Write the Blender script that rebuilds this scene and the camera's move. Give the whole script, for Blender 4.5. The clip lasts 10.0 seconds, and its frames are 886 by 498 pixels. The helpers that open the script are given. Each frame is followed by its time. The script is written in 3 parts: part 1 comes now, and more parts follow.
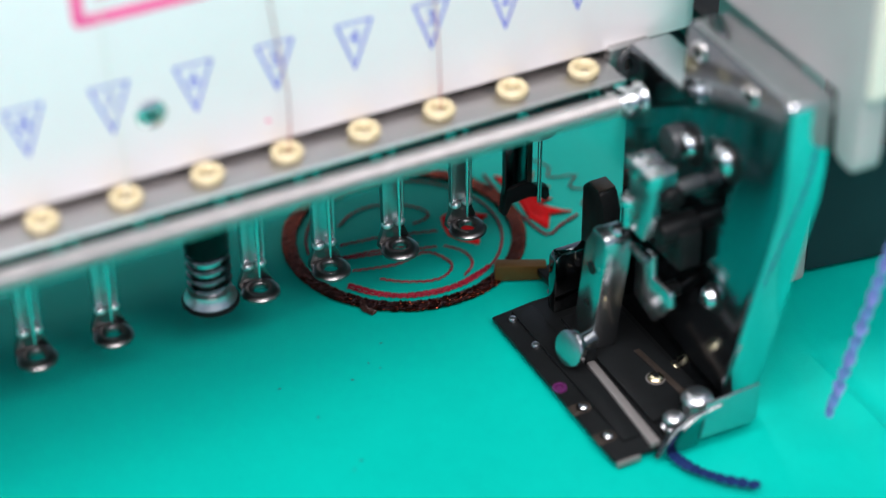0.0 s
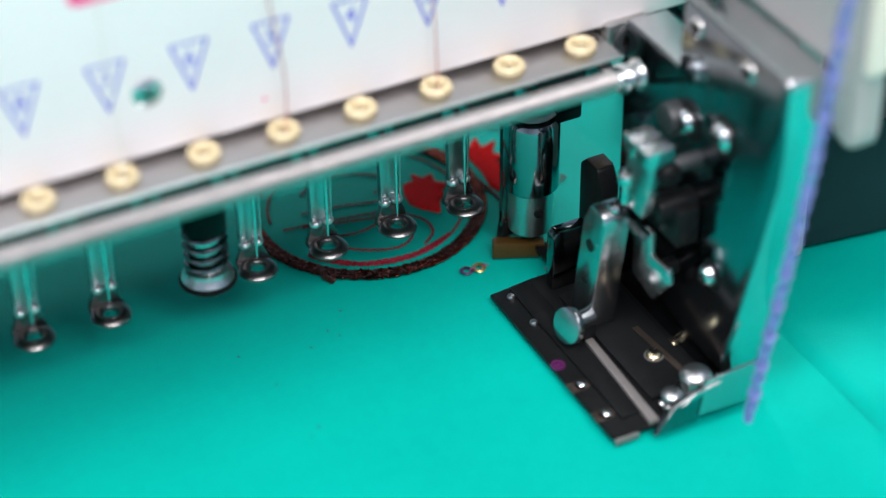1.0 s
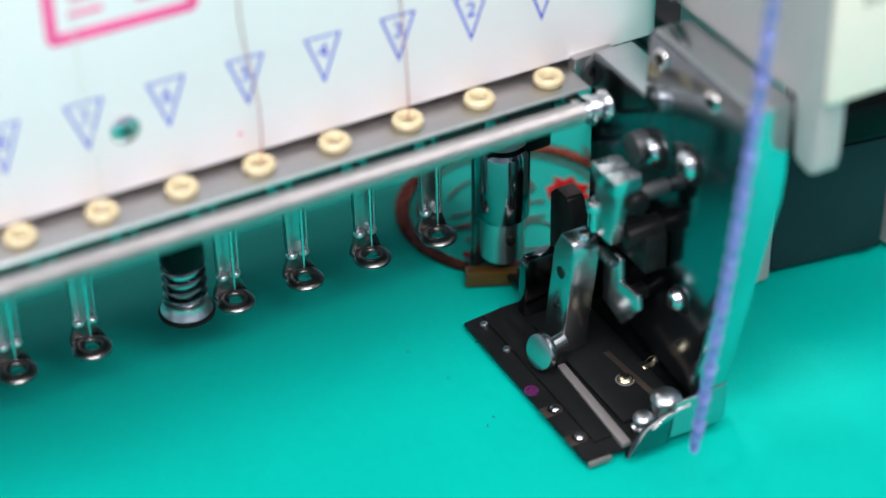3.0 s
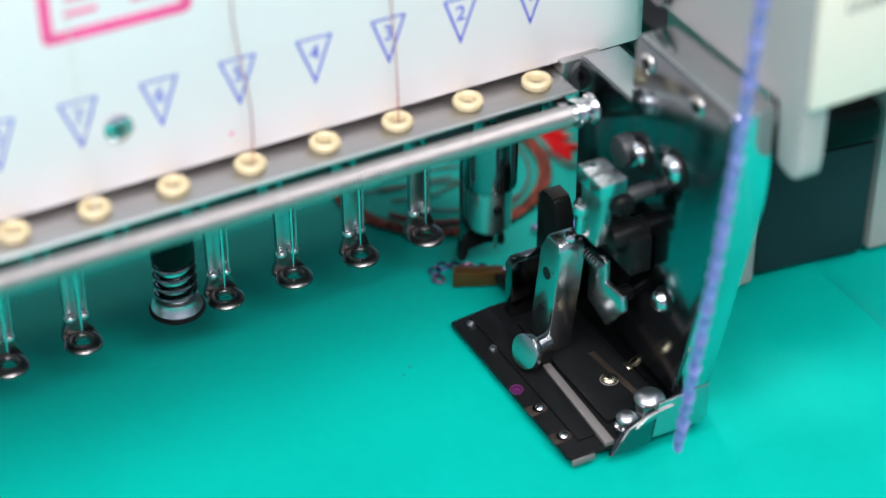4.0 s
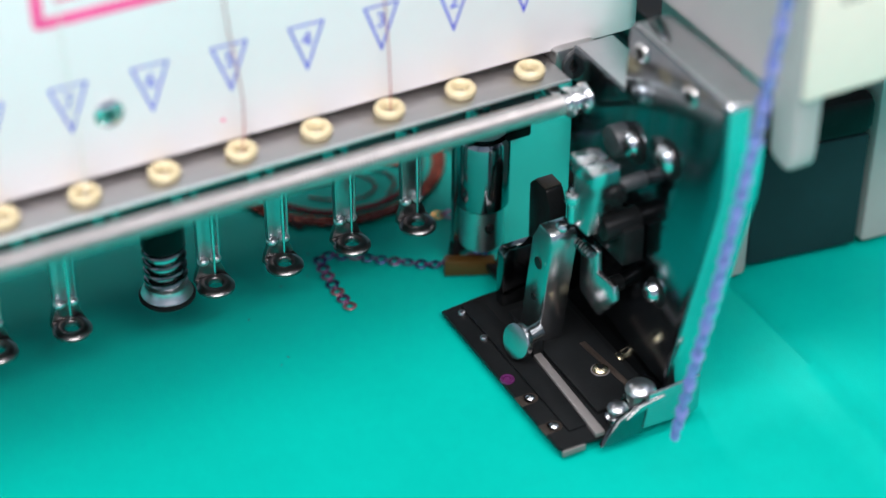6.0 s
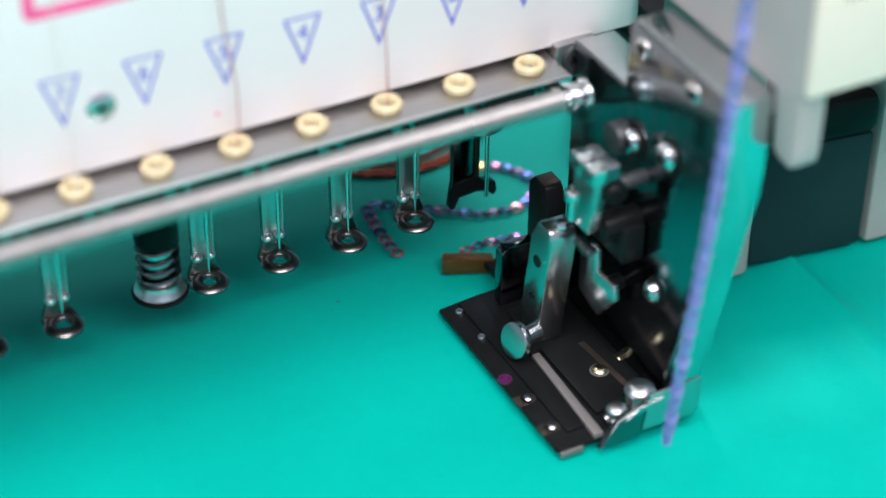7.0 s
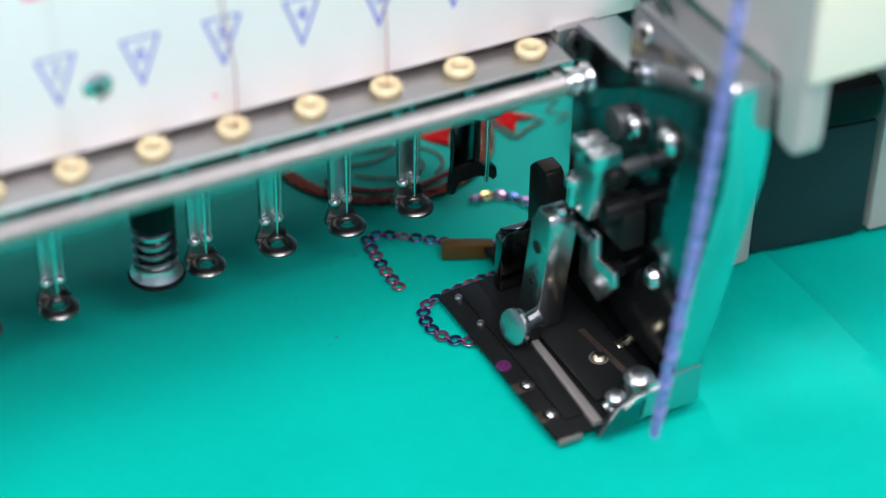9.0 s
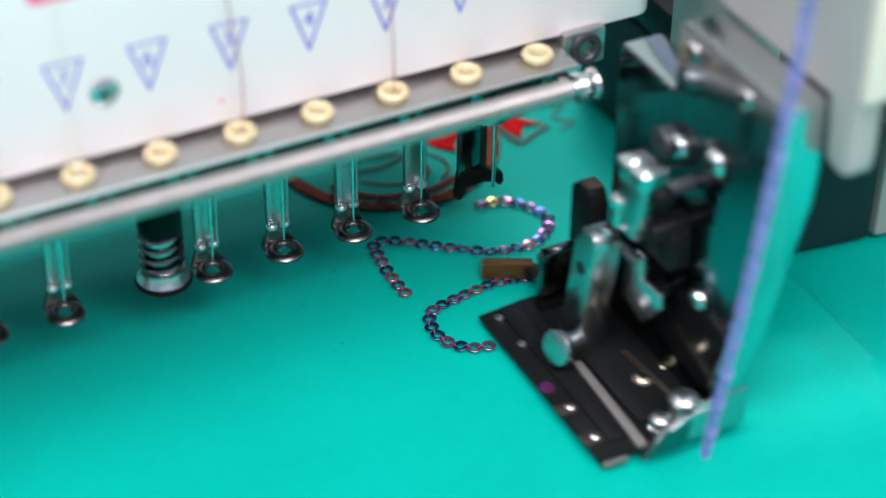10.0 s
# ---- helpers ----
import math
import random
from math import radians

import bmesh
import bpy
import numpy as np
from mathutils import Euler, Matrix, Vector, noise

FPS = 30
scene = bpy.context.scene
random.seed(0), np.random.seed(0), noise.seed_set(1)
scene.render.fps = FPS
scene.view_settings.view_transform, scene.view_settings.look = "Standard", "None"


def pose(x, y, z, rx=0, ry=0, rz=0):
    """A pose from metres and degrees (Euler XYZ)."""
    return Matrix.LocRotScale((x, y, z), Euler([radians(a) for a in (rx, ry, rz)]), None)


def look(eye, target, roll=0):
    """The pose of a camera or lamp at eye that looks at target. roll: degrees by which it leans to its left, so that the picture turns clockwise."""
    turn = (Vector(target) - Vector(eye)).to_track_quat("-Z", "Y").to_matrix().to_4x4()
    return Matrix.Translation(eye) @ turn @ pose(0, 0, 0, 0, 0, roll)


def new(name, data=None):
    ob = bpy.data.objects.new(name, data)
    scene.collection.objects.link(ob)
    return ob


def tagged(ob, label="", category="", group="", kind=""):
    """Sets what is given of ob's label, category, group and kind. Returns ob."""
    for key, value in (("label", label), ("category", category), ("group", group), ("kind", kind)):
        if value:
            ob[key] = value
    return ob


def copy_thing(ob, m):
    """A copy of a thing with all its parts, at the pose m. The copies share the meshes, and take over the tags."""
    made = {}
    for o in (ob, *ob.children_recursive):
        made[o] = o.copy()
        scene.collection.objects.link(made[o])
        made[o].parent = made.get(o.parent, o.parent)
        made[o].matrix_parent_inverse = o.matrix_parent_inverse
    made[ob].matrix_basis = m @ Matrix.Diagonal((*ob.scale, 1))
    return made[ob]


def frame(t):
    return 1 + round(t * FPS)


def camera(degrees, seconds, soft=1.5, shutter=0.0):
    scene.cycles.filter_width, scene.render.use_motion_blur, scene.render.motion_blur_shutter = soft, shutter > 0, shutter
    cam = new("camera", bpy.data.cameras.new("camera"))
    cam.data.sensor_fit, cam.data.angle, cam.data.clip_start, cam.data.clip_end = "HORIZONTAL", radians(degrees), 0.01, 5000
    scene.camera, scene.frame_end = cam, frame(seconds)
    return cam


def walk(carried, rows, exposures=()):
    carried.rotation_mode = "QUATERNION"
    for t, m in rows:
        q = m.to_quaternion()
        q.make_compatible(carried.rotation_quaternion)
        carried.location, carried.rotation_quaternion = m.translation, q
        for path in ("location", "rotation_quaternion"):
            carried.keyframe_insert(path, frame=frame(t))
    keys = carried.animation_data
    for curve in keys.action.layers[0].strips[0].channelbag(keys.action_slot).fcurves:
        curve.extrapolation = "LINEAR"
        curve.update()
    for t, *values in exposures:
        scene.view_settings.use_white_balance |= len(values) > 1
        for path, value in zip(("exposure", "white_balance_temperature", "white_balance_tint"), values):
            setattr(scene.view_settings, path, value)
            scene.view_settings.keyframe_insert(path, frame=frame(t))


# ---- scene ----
cam = camera(22.6, 10.0, soft=1.3, shutter=0.5)
cam.data.dof.use_dof = True
cam.data.dof.focus_distance = 0.472
cam.data.dof.aperture_fstop = 6.6
# seconds, eye, yaw, pitch, roll
PATH = [
    (0, -0.1926, -0.3417, 0.2954, -26.55, -36.37, -0.46),
    (0.5, -0.1917, -0.3413, 0.2950, -26.57, -36.83, -0.64),
    (1, -0.1917, -0.3413, 0.2951, -26.52, -36.97, -0.72),
    (1.5, -0.1933, -0.3433, 0.2964, -26.63, -36.69, -0.92),
    (2, -0.1932, -0.3441, 0.2973, -26.66, -36.46, -0.74),
    (2.5, -0.1916, -0.3422, 0.2951, -26.76, -36.50, -0.82),
    (3, -0.1949, -0.3484, 0.3005, -27.33, -36.18, -1.06),
    (4.5, -0.1970, -0.3530, 0.3042, -27.73, -36.18, -0.00),
    (5, -0.1964, -0.3513, 0.3026, -27.76, -36.14, 0.12),
    (5.5, -0.1965, -0.3524, 0.3033, -27.88, -36.35, 0.16),
    (7, -0.1926, -0.3476, 0.2984, -27.83, -36.46, 0.57),
    (7.5, -0.1909, -0.3459, 0.2961, -27.74, -36.46, 0.65),
    (8, -0.1915, -0.3470, 0.2969, -27.81, -36.54, 0.74),
    (8.5, -0.1910, -0.3466, 0.2955, -27.65, -36.58, 0.96),
    (9, -0.1904, -0.3458, 0.2954, -27.69, -36.74, 0.98),
    (9.5, -0.1899, -0.3462, 0.2955, -27.72, -36.63, 0.97),
    (10, -0.1908, -0.3458, 0.2951, -27.53, -36.56, 0.88),
]


def eye_pose(x, y, z, yaw, pitch, roll):
    return pose(x, y, z, 90 + pitch, 0, yaw) @ pose(0, 0, 0, 0, 0, roll)


walk(cam, [(r[0], eye_pose(*r[1:])) for r in PATH])

# ---- light: a bright workshop with ceiling light panels ----
world = bpy.data.worlds.new("world")
world.use_nodes = True
scene.world = world
world.node_tree.nodes["Background"].inputs[0].default_value = (0.9, 0.95, 1.0, 1)
world.node_tree.nodes["Background"].inputs[1].default_value = 0.16
scene.view_settings.exposure = 0.0


def area(name, x, y, z, target, w, h, watts, col=(1, 0.98, 0.95)):
    data = bpy.data.lights.new(name, "AREA")
    data.shape, data.size, data.size_y, data.energy, data.color = "RECTANGLE", w, h, watts, col
    ob = new(name, data)
    ob.matrix_basis = look((x, y, z), target)
    return ob


area("ceiling_light_front", -0.45, -1.35, 1.7, (-0.05, -0.1, 0.03), 1.6, 0.5, 58, (1, 0.915, 0.92))
area("ceiling_light_side", -1.25, -0.25, 1.6, (-0.05, -0.05, 0), 0.4, 1.4, 12, (0.96, 0.95, 1))
area("ceiling_light_aisle", 0.5, 0.85, 1.7, (0.03, -0.02, 0), 0.5, 0.25, 23, (0.92, 0.95, 1))
area("ceiling_light_top", -0.3, -0.55, 1.76, (-0.25, -0.4, 0), 1.6, 0.4, 28, (1, 0.92, 0.92))
area("ceiling_light_back", 0.3, 1.4, 1.75, (0.1, 0.2, 0), 1.6, 0.4, 16, (1, 0.93, 0.92))


# ---- materials ----
def material(name, col, rough=0.5, metal=0.0, var=0.12, scale=60.0, bump=0.0, bscale=900.0, coat=0.0, col2=None, spec=0.5, stretch=None):
    """Principled surface with variation at two scales and fine relief."""
    m = bpy.data.materials.new(name)
    m.use_nodes = True
    nt = m.node_tree
    N, L = nt.nodes, nt.links
    b = N["Principled BSDF"]
    b.inputs["Metallic"].default_value = metal
    b.inputs["Coat Weight"].default_value = coat
    b.inputs["Specular IOR Level"].default_value = spec
    tc = N.new("ShaderNodeTexCoord")
    src = tc.outputs["Object"]
    if stretch:
        mp = N.new("ShaderNodeMapping")
        mp.inputs["Scale"].default_value = stretch
        L.new(src, mp.inputs[0])
        src = mp.outputs[0]
    n1 = N.new("ShaderNodeTexNoise")
    n1.inputs["Scale"].default_value, n1.inputs["Detail"].default_value = scale, 4
    n2 = N.new("ShaderNodeTexNoise")
    n2.inputs["Scale"].default_value, n2.inputs["Detail"].default_value = scale * 11, 3
    L.new(src, n1.inputs["Vector"])
    L.new(src, n2.inputs["Vector"])
    mix = N.new("ShaderNodeMath")
    mix.operation = "MULTIPLY_ADD"
    L.new(n2.outputs[0], mix.inputs[0])
    mix.inputs[1].default_value = 0.5
    L.new(n1.outputs[0], mix.inputs[2])
    ramp = N.new("ShaderNodeValToRGB")
    ramp.color_ramp.elements[0].position, ramp.color_ramp.elements[1].position = 0.4, 1.1
    lo = [max(0, c * (1 - var)) for c in col]
    hi = [min(1, c * (1 + var)) for c in (col2 or col)]
    ramp.color_ramp.elements[0].color = (*lo, 1)
    ramp.color_ramp.elements[1].color = (*hi, 1)
    L.new(mix.outputs[0], ramp.inputs[0])
    L.new(ramp.outputs[0], b.inputs["Base Color"])
    rr = N.new("ShaderNodeMapRange")
    rr.inputs["To Min"].default_value, rr.inputs["To Max"].default_value = rough * 0.8, min(1, rough * 1.25)
    L.new(n2.outputs[0], rr.inputs["Value"])
    L.new(rr.outputs[0], b.inputs["Roughness"])
    if bump:
        n3 = N.new("ShaderNodeTexNoise")
        n3.inputs["Scale"].default_value, n3.inputs["Detail"].default_value = bscale, 2
        L.new(src, n3.inputs["Vector"])
        bp = N.new("ShaderNodeBump")
        bp.inputs["Strength"].default_value, bp.inputs["Distance"].default_value = bump, 0.0003
        L.new(n3.outputs[0], bp.inputs["Height"])
        L.new(bp.outputs[0], b.inputs["Normal"])
    return m


M = {}
M["cloth"] = material("teal_cloth", (0.0, 0.36, 0.292), 0.45, var=0.06, scale=25, bump=0.2, bscale=2600, spec=0.07)
M["white"] = material("white_enamel", (0.84, 0.805, 0.815), 0.35, var=0.02, scale=20, coat=0.15)
M["cream"] = material("cream_enamel", (0.86, 0.73, 0.63), 0.4, var=0.03, scale=30)
M["bar"] = material("brushed_aluminium", (0.5, 0.495, 0.49), 0.32, 1.0, var=0.08, scale=120, stretch=(0.05, 1, 1))
M["steel"] = material("polished_steel", (0.66, 0.67, 0.68), 0.16, 1.0, var=0.08, scale=150)
M["spring"] = material("spring_steel", (0.5, 0.48, 0.47), 0.42, 1.0, var=0.12, scale=300)
M["darksteel"] = material("dark_blued_steel", (0.2, 0.205, 0.21), 0.13, 1.0, var=0.15, scale=80)
M["plate"] = material("ground_steel_upright", (0.6, 0.61, 0.62), 0.16, 1.0, var=0.1, scale=60)
M["mirror"] = material("ground_steel_plate", (0.52, 0.53, 0.54), 0.24, 1.0, var=0.04, scale=40)
# darker copy of the upright's steel, dim reflections put into the colour
M["face"] = material("shaded_steel_face", (0.19, 0.215, 0.235), 0.15, 1.0, var=0.12, scale=60)
M["chrome"] = material("bright_turned_steel", (0.27, 0.28, 0.29), 0.12, 1.0, var=0.1, scale=120, stretch=(1, 1, 0.1))
M["stitch"] = material("violet_pink_thread", (0.13, 0.05, 0.13), 0.45, var=0.3, scale=600)
# paler than the other steels, with highlights put into the colour
M["bend"] = material("highlight_steel", (0.82, 0.82, 0.82), 0.36, 1.0, var=0.05, scale=200)
M["rail"] = material("dull_grey_steel", (0.2, 0.19, 0.185), 0.4, 0.4, var=0.08, scale=100)
M["satin"] = material("satin_steel", (0.56, 0.57, 0.58), 0.3, 1.0, var=0.05, scale=150)
M["ringsteel"] = material("polished_ring_steel", (0.17, 0.165, 0.165), 0.3, 1.0, var=0.04, scale=40)
M["brass"] = material("pale_brass", (0.6, 0.52, 0.34), 0.25, 1.0, var=0.1, scale=200)
M["black"] = material("black_oxide_steel", (0.007, 0.008, 0.0085), 0.3, 0.0, var=0.3, scale=90, spec=0.09)
M["blackplastic"] = material("black_plastic", (0.026, 0.03, 0.033), 0.4, var=0.2, scale=60)
M["grey"] = material("grey_casting", (0.38, 0.36, 0.355), 0.45, 0.0, var=0.06, scale=70, bump=0.1)
M["grommet"] = material("yellow_ceramic", (0.54, 0.46, 0.28), 0.45, var=0.06, scale=150, coat=0.2)
M["ink"] = material("blue_ink", (0.07, 0.08, 0.55), 0.5, var=0.15, scale=200)
M["pink"] = material("pink_ink", (0.85, 0.1, 0.3), 0.45, var=0.1, scale=150)
M["blackink"] = material("dark_ink", (0.03, 0.03, 0.04), 0.5, var=0.1, scale=150)
M["gold"] = material("brass_tongue", (0.1, 0.052, 0.012), 0.38, 0.4, var=0.2, scale=100)
M["red"] = material("red_satin_thread", (0.72, 0.004, 0.006), 0.5, var=0.15, scale=300, bump=0.4, bscale=1500, stretch=(1, 4, 1), spec=0.2)
M["darkred"] = material("dark_red_thread", (0.2, 0.006, 0.02), 0.5, var=0.5, scale=500, spec=0.2)
M["thread"] = material("maroon_thread", (0.3, 0.05, 0.05), 0.5, var=0.3, scale=400)
M["palethread"] = material("pale_thread", (0.7, 0.72, 0.66), 0.5, var=0.1, scale=400)
M["copper"] = material("copper_glitter_cord", (0.016, 0.005, 0.004), 0.15, 1.0, var=0.6, scale=900, bump=0.9, bscale=2200, col2=(0.1, 0.024, 0.014))
M["brown"] = material("dark_brown_cord", (0.035, 0.012, 0.008), 0.4, 0.2, var=0.4, scale=500, bump=0.6, bscale=2000)
M["sequin"] = material("violet_foil", (0.03, 0.03, 0.14), 0.24, 0.8, var=0.5, scale=450, col2=(0.26, 0.09, 0.2))


def by_object(mat, stops):
    """Each object of this material takes its own foil colour."""
    nt = mat.node_tree
    info = nt.nodes.new("ShaderNodeObjectInfo")
    ramp = nt.nodes.new("ShaderNodeValToRGB")
    ramp.color_ramp.interpolation = "CONSTANT"
    for k, (at, col) in enumerate(stops):
        e = ramp.color_ramp.elements[k] if k < 2 else ramp.color_ramp.elements.new(at)
        e.position, e.color = at, (*col, 1)
    nt.links.new(info.outputs["Random"], ramp.inputs[0])
    nt.links.new(ramp.outputs[0], nt.nodes["Principled BSDF"].inputs["Base Color"])


# foil tones; the rare gold last stop is a glint put into the colour
by_object(M["sequin"], [(0.0, (0.03, 0.035, 0.13)), (0.25, (0.15, 0.06, 0.17)), (0.45, (0.05, 0.06, 0.22)), (0.6, (0.26, 0.1, 0.2)), (0.85, (0.35, 0.13, 0.16)), (0.96, (0.6, 0.38, 0.12))])
M["bluefoil"] = material("blue_foil", (0.09, 0.14, 0.4), 0.25, 0.35, var=0.35, scale=500, col2=(0.22, 0.26, 0.56))
M["navyfoil"] = material("navy_foil", (0.015, 0.04, 0.16), 0.2, 0.6, var=0.4, scale=500)
M["darkteal"] = material("dark_painted_housing", (0.009, 0.03, 0.034), 0.6, var=0.2, scale=40, spec=0.2)
M["browncap"] = material("brown_worn_metal", (0.075, 0.06, 0.05), 0.35, 0.7, var=0.3, scale=200)
M["magenta"] = material("magenta_paint", (0.06, 0.008, 0.055), 0.35, var=0.2, scale=200)
M["table"] = material("table_laminate", (0.6, 0.62, 0.62), 0.5, var=0.06, scale=8)
M["wall"] = material("wall_paint", (0.62, 0.71, 0.82), 0.7, var=0.04, scale=2)
M["floor"] = material("grey_floor", (0.35, 0.36, 0.36), 0.5, var=0.1, scale=3)


# ---- mesh helpers ----
def merged(*bms):
    out = bmesh.new()
    for b in bms:
        me = bpy.data.meshes.new("tmp")
        b.to_mesh(me)
        out.from_mesh(me)
        bpy.data.meshes.remove(me)
        b.free()
    return out


def moved(bm, m):
    bm.transform(m)
    return bm


def bevel(bm, r, seg=2):
    if r:
        sharp = [e for e in bm.edges if len(e.link_faces) == 2 and e.calc_face_angle(0) > 0.6]
        bmesh.ops.bevel(bm, geom=sharp, offset=r, segments=seg, affect="EDGES", profile=0.5, clamp_overlap=True)
    return bm


def box(x0, x1, y0, y1, z0, z1, r=0.0003):
    bm = bmesh.new()
    bmesh.ops.create_cube(bm, size=1)
    bm.transform(Matrix.Translation(((x0 + x1) / 2, (y0 + y1) / 2, (z0 + z1) / 2)) @ Matrix.Diagonal((x1 - x0, y1 - y0, z1 - z0, 1)))
    return bevel(bm, r)


def cyl(p0, p1, r, n=24, r2=None, rb=0.0):
    p0, p1 = Vector(p0), Vector(p1)
    bm = bmesh.new()
    bmesh.ops.create_cone(bm, cap_ends=True, segments=n, radius1=r, radius2=r if r2 is None else r2, depth=(p1 - p0).length)
    bevel(bm, rb)
    q = (p1 - p0).to_track_quat("Z", "Y").to_matrix().to_4x4()
    bm.transform(Matrix.Translation((p0 + p1) / 2) @ q)
    return bm


def prism(profile, axis, a0, a1, r=0.0003):
    """A flat outline pushed along an axis; the outline holds the other two coordinates in order."""
    bm = bmesh.new()

    def put(u, v, w):
        return {"x": (w, u, v), "y": (u, w, v), "z": (u, v, w)}[axis]

    lo = [bm.verts.new(put(u, v, a0)) for u, v in profile]
    hi = [bm.verts.new(put(u, v, a1)) for u, v in profile]
    bm.faces.new(lo)
    bm.faces.new(hi[::-1])
    n = len(profile)
    for k in range(n):
        bm.faces.new((lo[k], hi[k], hi[(k + 1) % n], lo[(k + 1) % n]))
    bmesh.ops.recalc_face_normals(bm, faces=bm.faces)
    return bevel(bm, r)


def lathe(profile, n=32, closed=True):
    """A closed outline of (radius, height) turned round z."""
    bm = bmesh.new()
    rings = [[bm.verts.new((r * math.cos(a), r * math.sin(a), z)) for r, z in profile] for a in (2 * math.pi * k / n for k in range(n))]
    m = len(profile)
    for k in range(n):
        for j in range(m if closed else m - 1):
            bm.faces.new((rings[k][j], rings[(k + 1) % n][j], rings[(k + 1) % n][(j + 1) % m], rings[k][(j + 1) % m]))
    bmesh.ops.recalc_face_normals(bm, faces=bm.faces)
    return bm


def tube(points, r, n=8, flat=1.0):
    """A round or flattened cord along points."""
    bm = bmesh.new()
    pts = [Vector(p) for p in points]
    rings = []
    for k, p in enumerate(pts):
        d = (pts[min(k + 1, len(pts) - 1)] - pts[max(k - 1, 0)]).normalized()
        side = d.cross(Vector((0, 0, 1)))
        side = side.normalized() if side.length > 1e-4 else Vector((1, 0, 0))
        up = side.cross(d)
        rings.append([bm.verts.new(p + r * (math.cos(a) * side + flat * math.sin(a) * up)) for a in (2 * math.pi * j / n for j in range(n))])
    for a, b in zip(rings, rings[1:]):
        for j in range(n):
            bm.faces.new((a[j], a[(j + 1) % n], b[(j + 1) % n], b[j]))
    bm.faces.new(rings[0][::-1])
    bm.faces.new(rings[-1])
    bmesh.ops.recalc_face_normals(bm, faces=bm.faces)
    return bm


def finish(bm, name, mat):
    me = bpy.data.meshes.new(name)
    bm.to_mesh(me)
    bm.free()
    me.materials.append(M[mat])
    me.polygons.foreach_set("use_smooth", [True] * len(me.polygons))
    me.set_sharp_from_angle(angle=radians(38))
    return me


def part(name, bm, mat, parent, label=""):
    ob = new(name, finish(bm, name, mat))
    ob.parent = parent
    return tagged(ob, label)


def thing(name, label, category, group="", kind=""):
    return tagged(new(name), label, category, group, kind)


def single(name, bm, mat, label, category, group="", kind=""):
    return tagged(new(name, finish(bm, name, mat)), label, category, group, kind)


def words(text, size, mat, parent, m, name="lettering"):
    cu = bpy.data.curves.new(name, "FONT")
    cu.body, cu.size, cu.extrude, cu.align_x, cu.align_y = text, size, 0.00004, "CENTER", "CENTER"
    tmp = bpy.data.objects.new("tmp", cu)
    me = bpy.data.meshes.new_from_object(tmp)
    bpy.data.objects.remove(tmp)
    me.materials.clear()
    me.materials.append(M[mat])
    ob = new(name, me)
    ob.parent, ob.matrix_basis = parent, m
    return ob


def smooth_line(pts, step):
    """Evenly spaced points on a soft curve through pts."""
    P = [Vector((*p, 0)) for p in pts]
    P = [2 * P[0] - P[1]] + P + [2 * P[-1] - P[-2]]
    dense = []
    for k in range(1, len(P) - 2):
        a, b, c, d = P[k - 1:k + 3]
        for j in range(20):
            t = j / 20
            dense.append(0.5 * (2 * b + (c - a) * t + (2 * a - 5 * b + 4 * c - d) * t * t + (3 * b - a - 3 * c + d) * t ** 3))
    dense.append(P[-2])
    out, run = [dense[0]], 0.0
    for p, q in zip(dense, dense[1:]):
        run += (q - p).length
        if run >= step:
            out.append(q)
            run = 0.0
    return out


# ---- setting ----
single("floor", box(-3, 3, -3, 3, -0.95, -0.9, 0), "floor", "plain grey workshop floor", "floor", kind="structure")
single("ceiling", box(-3, 3, -3, 3, 1.8, 1.85, 0), "wall", "plain white workshop ceiling", "ceiling", kind="structure")
single("wall_north", box(-3, 3, 2.9, 3, -0.9, 1.8, 0), "wall", "plain pale workshop wall", "wall", kind="structure")
single("wall_south", box(-3, 3, -3, -2.9, -0.9, 1.8, 0), "wall", "plain pale workshop wall", "wall", kind="structure")
single("wall_east", box(2.9, 3, -2.9, 2.9, -0.9, 1.8, 0), "wall", "plain pale workshop wall", "wall", kind="structure")
single("wall_west", box(-3, -2.9, -2.9, 2.9, -0.9, 1.8, 0), "wall", "plain pale workshop wall", "wall", kind="structure")
single("table_top", box(-0.7, 0.7, -0.45, 0.6, -0.03, -0.006, 0.003), "table", "grey laminate machine table under the cloth", "table", kind="structure")
for sx in (-0.62, 0.62):
    for sy in (-0.38, 0.52):
        single("table_leg", box(sx - 0.03, sx + 0.03, sy - 0.03, sy + 0.03, -0.9, -0.03, 0.003), "grey", "square grey steel leg of the machine table", "table leg", "legs of the machine table", kind="structure")

# ---- the embroidered cloth ----
cloth = thing("embroidered_cloth", "bright teal satin cloth with red and copper embroidery", "cloth")


def cloth_sheet():
    bm = bmesh.new()
    n = 330
    x0, x1, y0, y1 = -0.5, 0.55, -0.42, 0.45
    vs = []
    for j in range(n + 1):
        for i in range(n + 1):
            x, y = x0 + (x1 - x0) * i / n, y0 + (y1 - y0) * j / n
            h = 0.0016 * noise.noise((x * 9, y * 9, 0.3)) + 0.0006 * noise.noise((x * 30, y * 22, 1.7))
            h += 0.0022 * math.exp(-((x - 0.056 - 0.02 * (y + 0.1)) / 0.0022) ** 2) + 0.0012 * math.exp(-((x - 0.105 + 0.1 * (y + 0.1)) / 0.004) ** 2) + 0.0008 * noise.noise((x * 14, y * 5, 4.4))
            far = min(1, max(0, (abs(x + 0.01) - 0.05) / 0.06) + max(0, (-0.06 - y) / 0.05))
            vs.append(bm.verts.new((x, y, min(0.0018, h) * far - 0.0003)))
    for j in range(n):
        for i in range(n):
            a = j * (n + 1) + i
            bm.faces.new((vs[a], vs[a + 1], vs[a + n + 2], vs[a + n + 1]))
    return bm


part("sheet", cloth_sheet(), "cloth", cloth, "smooth teal satin cloth")

MM = 0.001


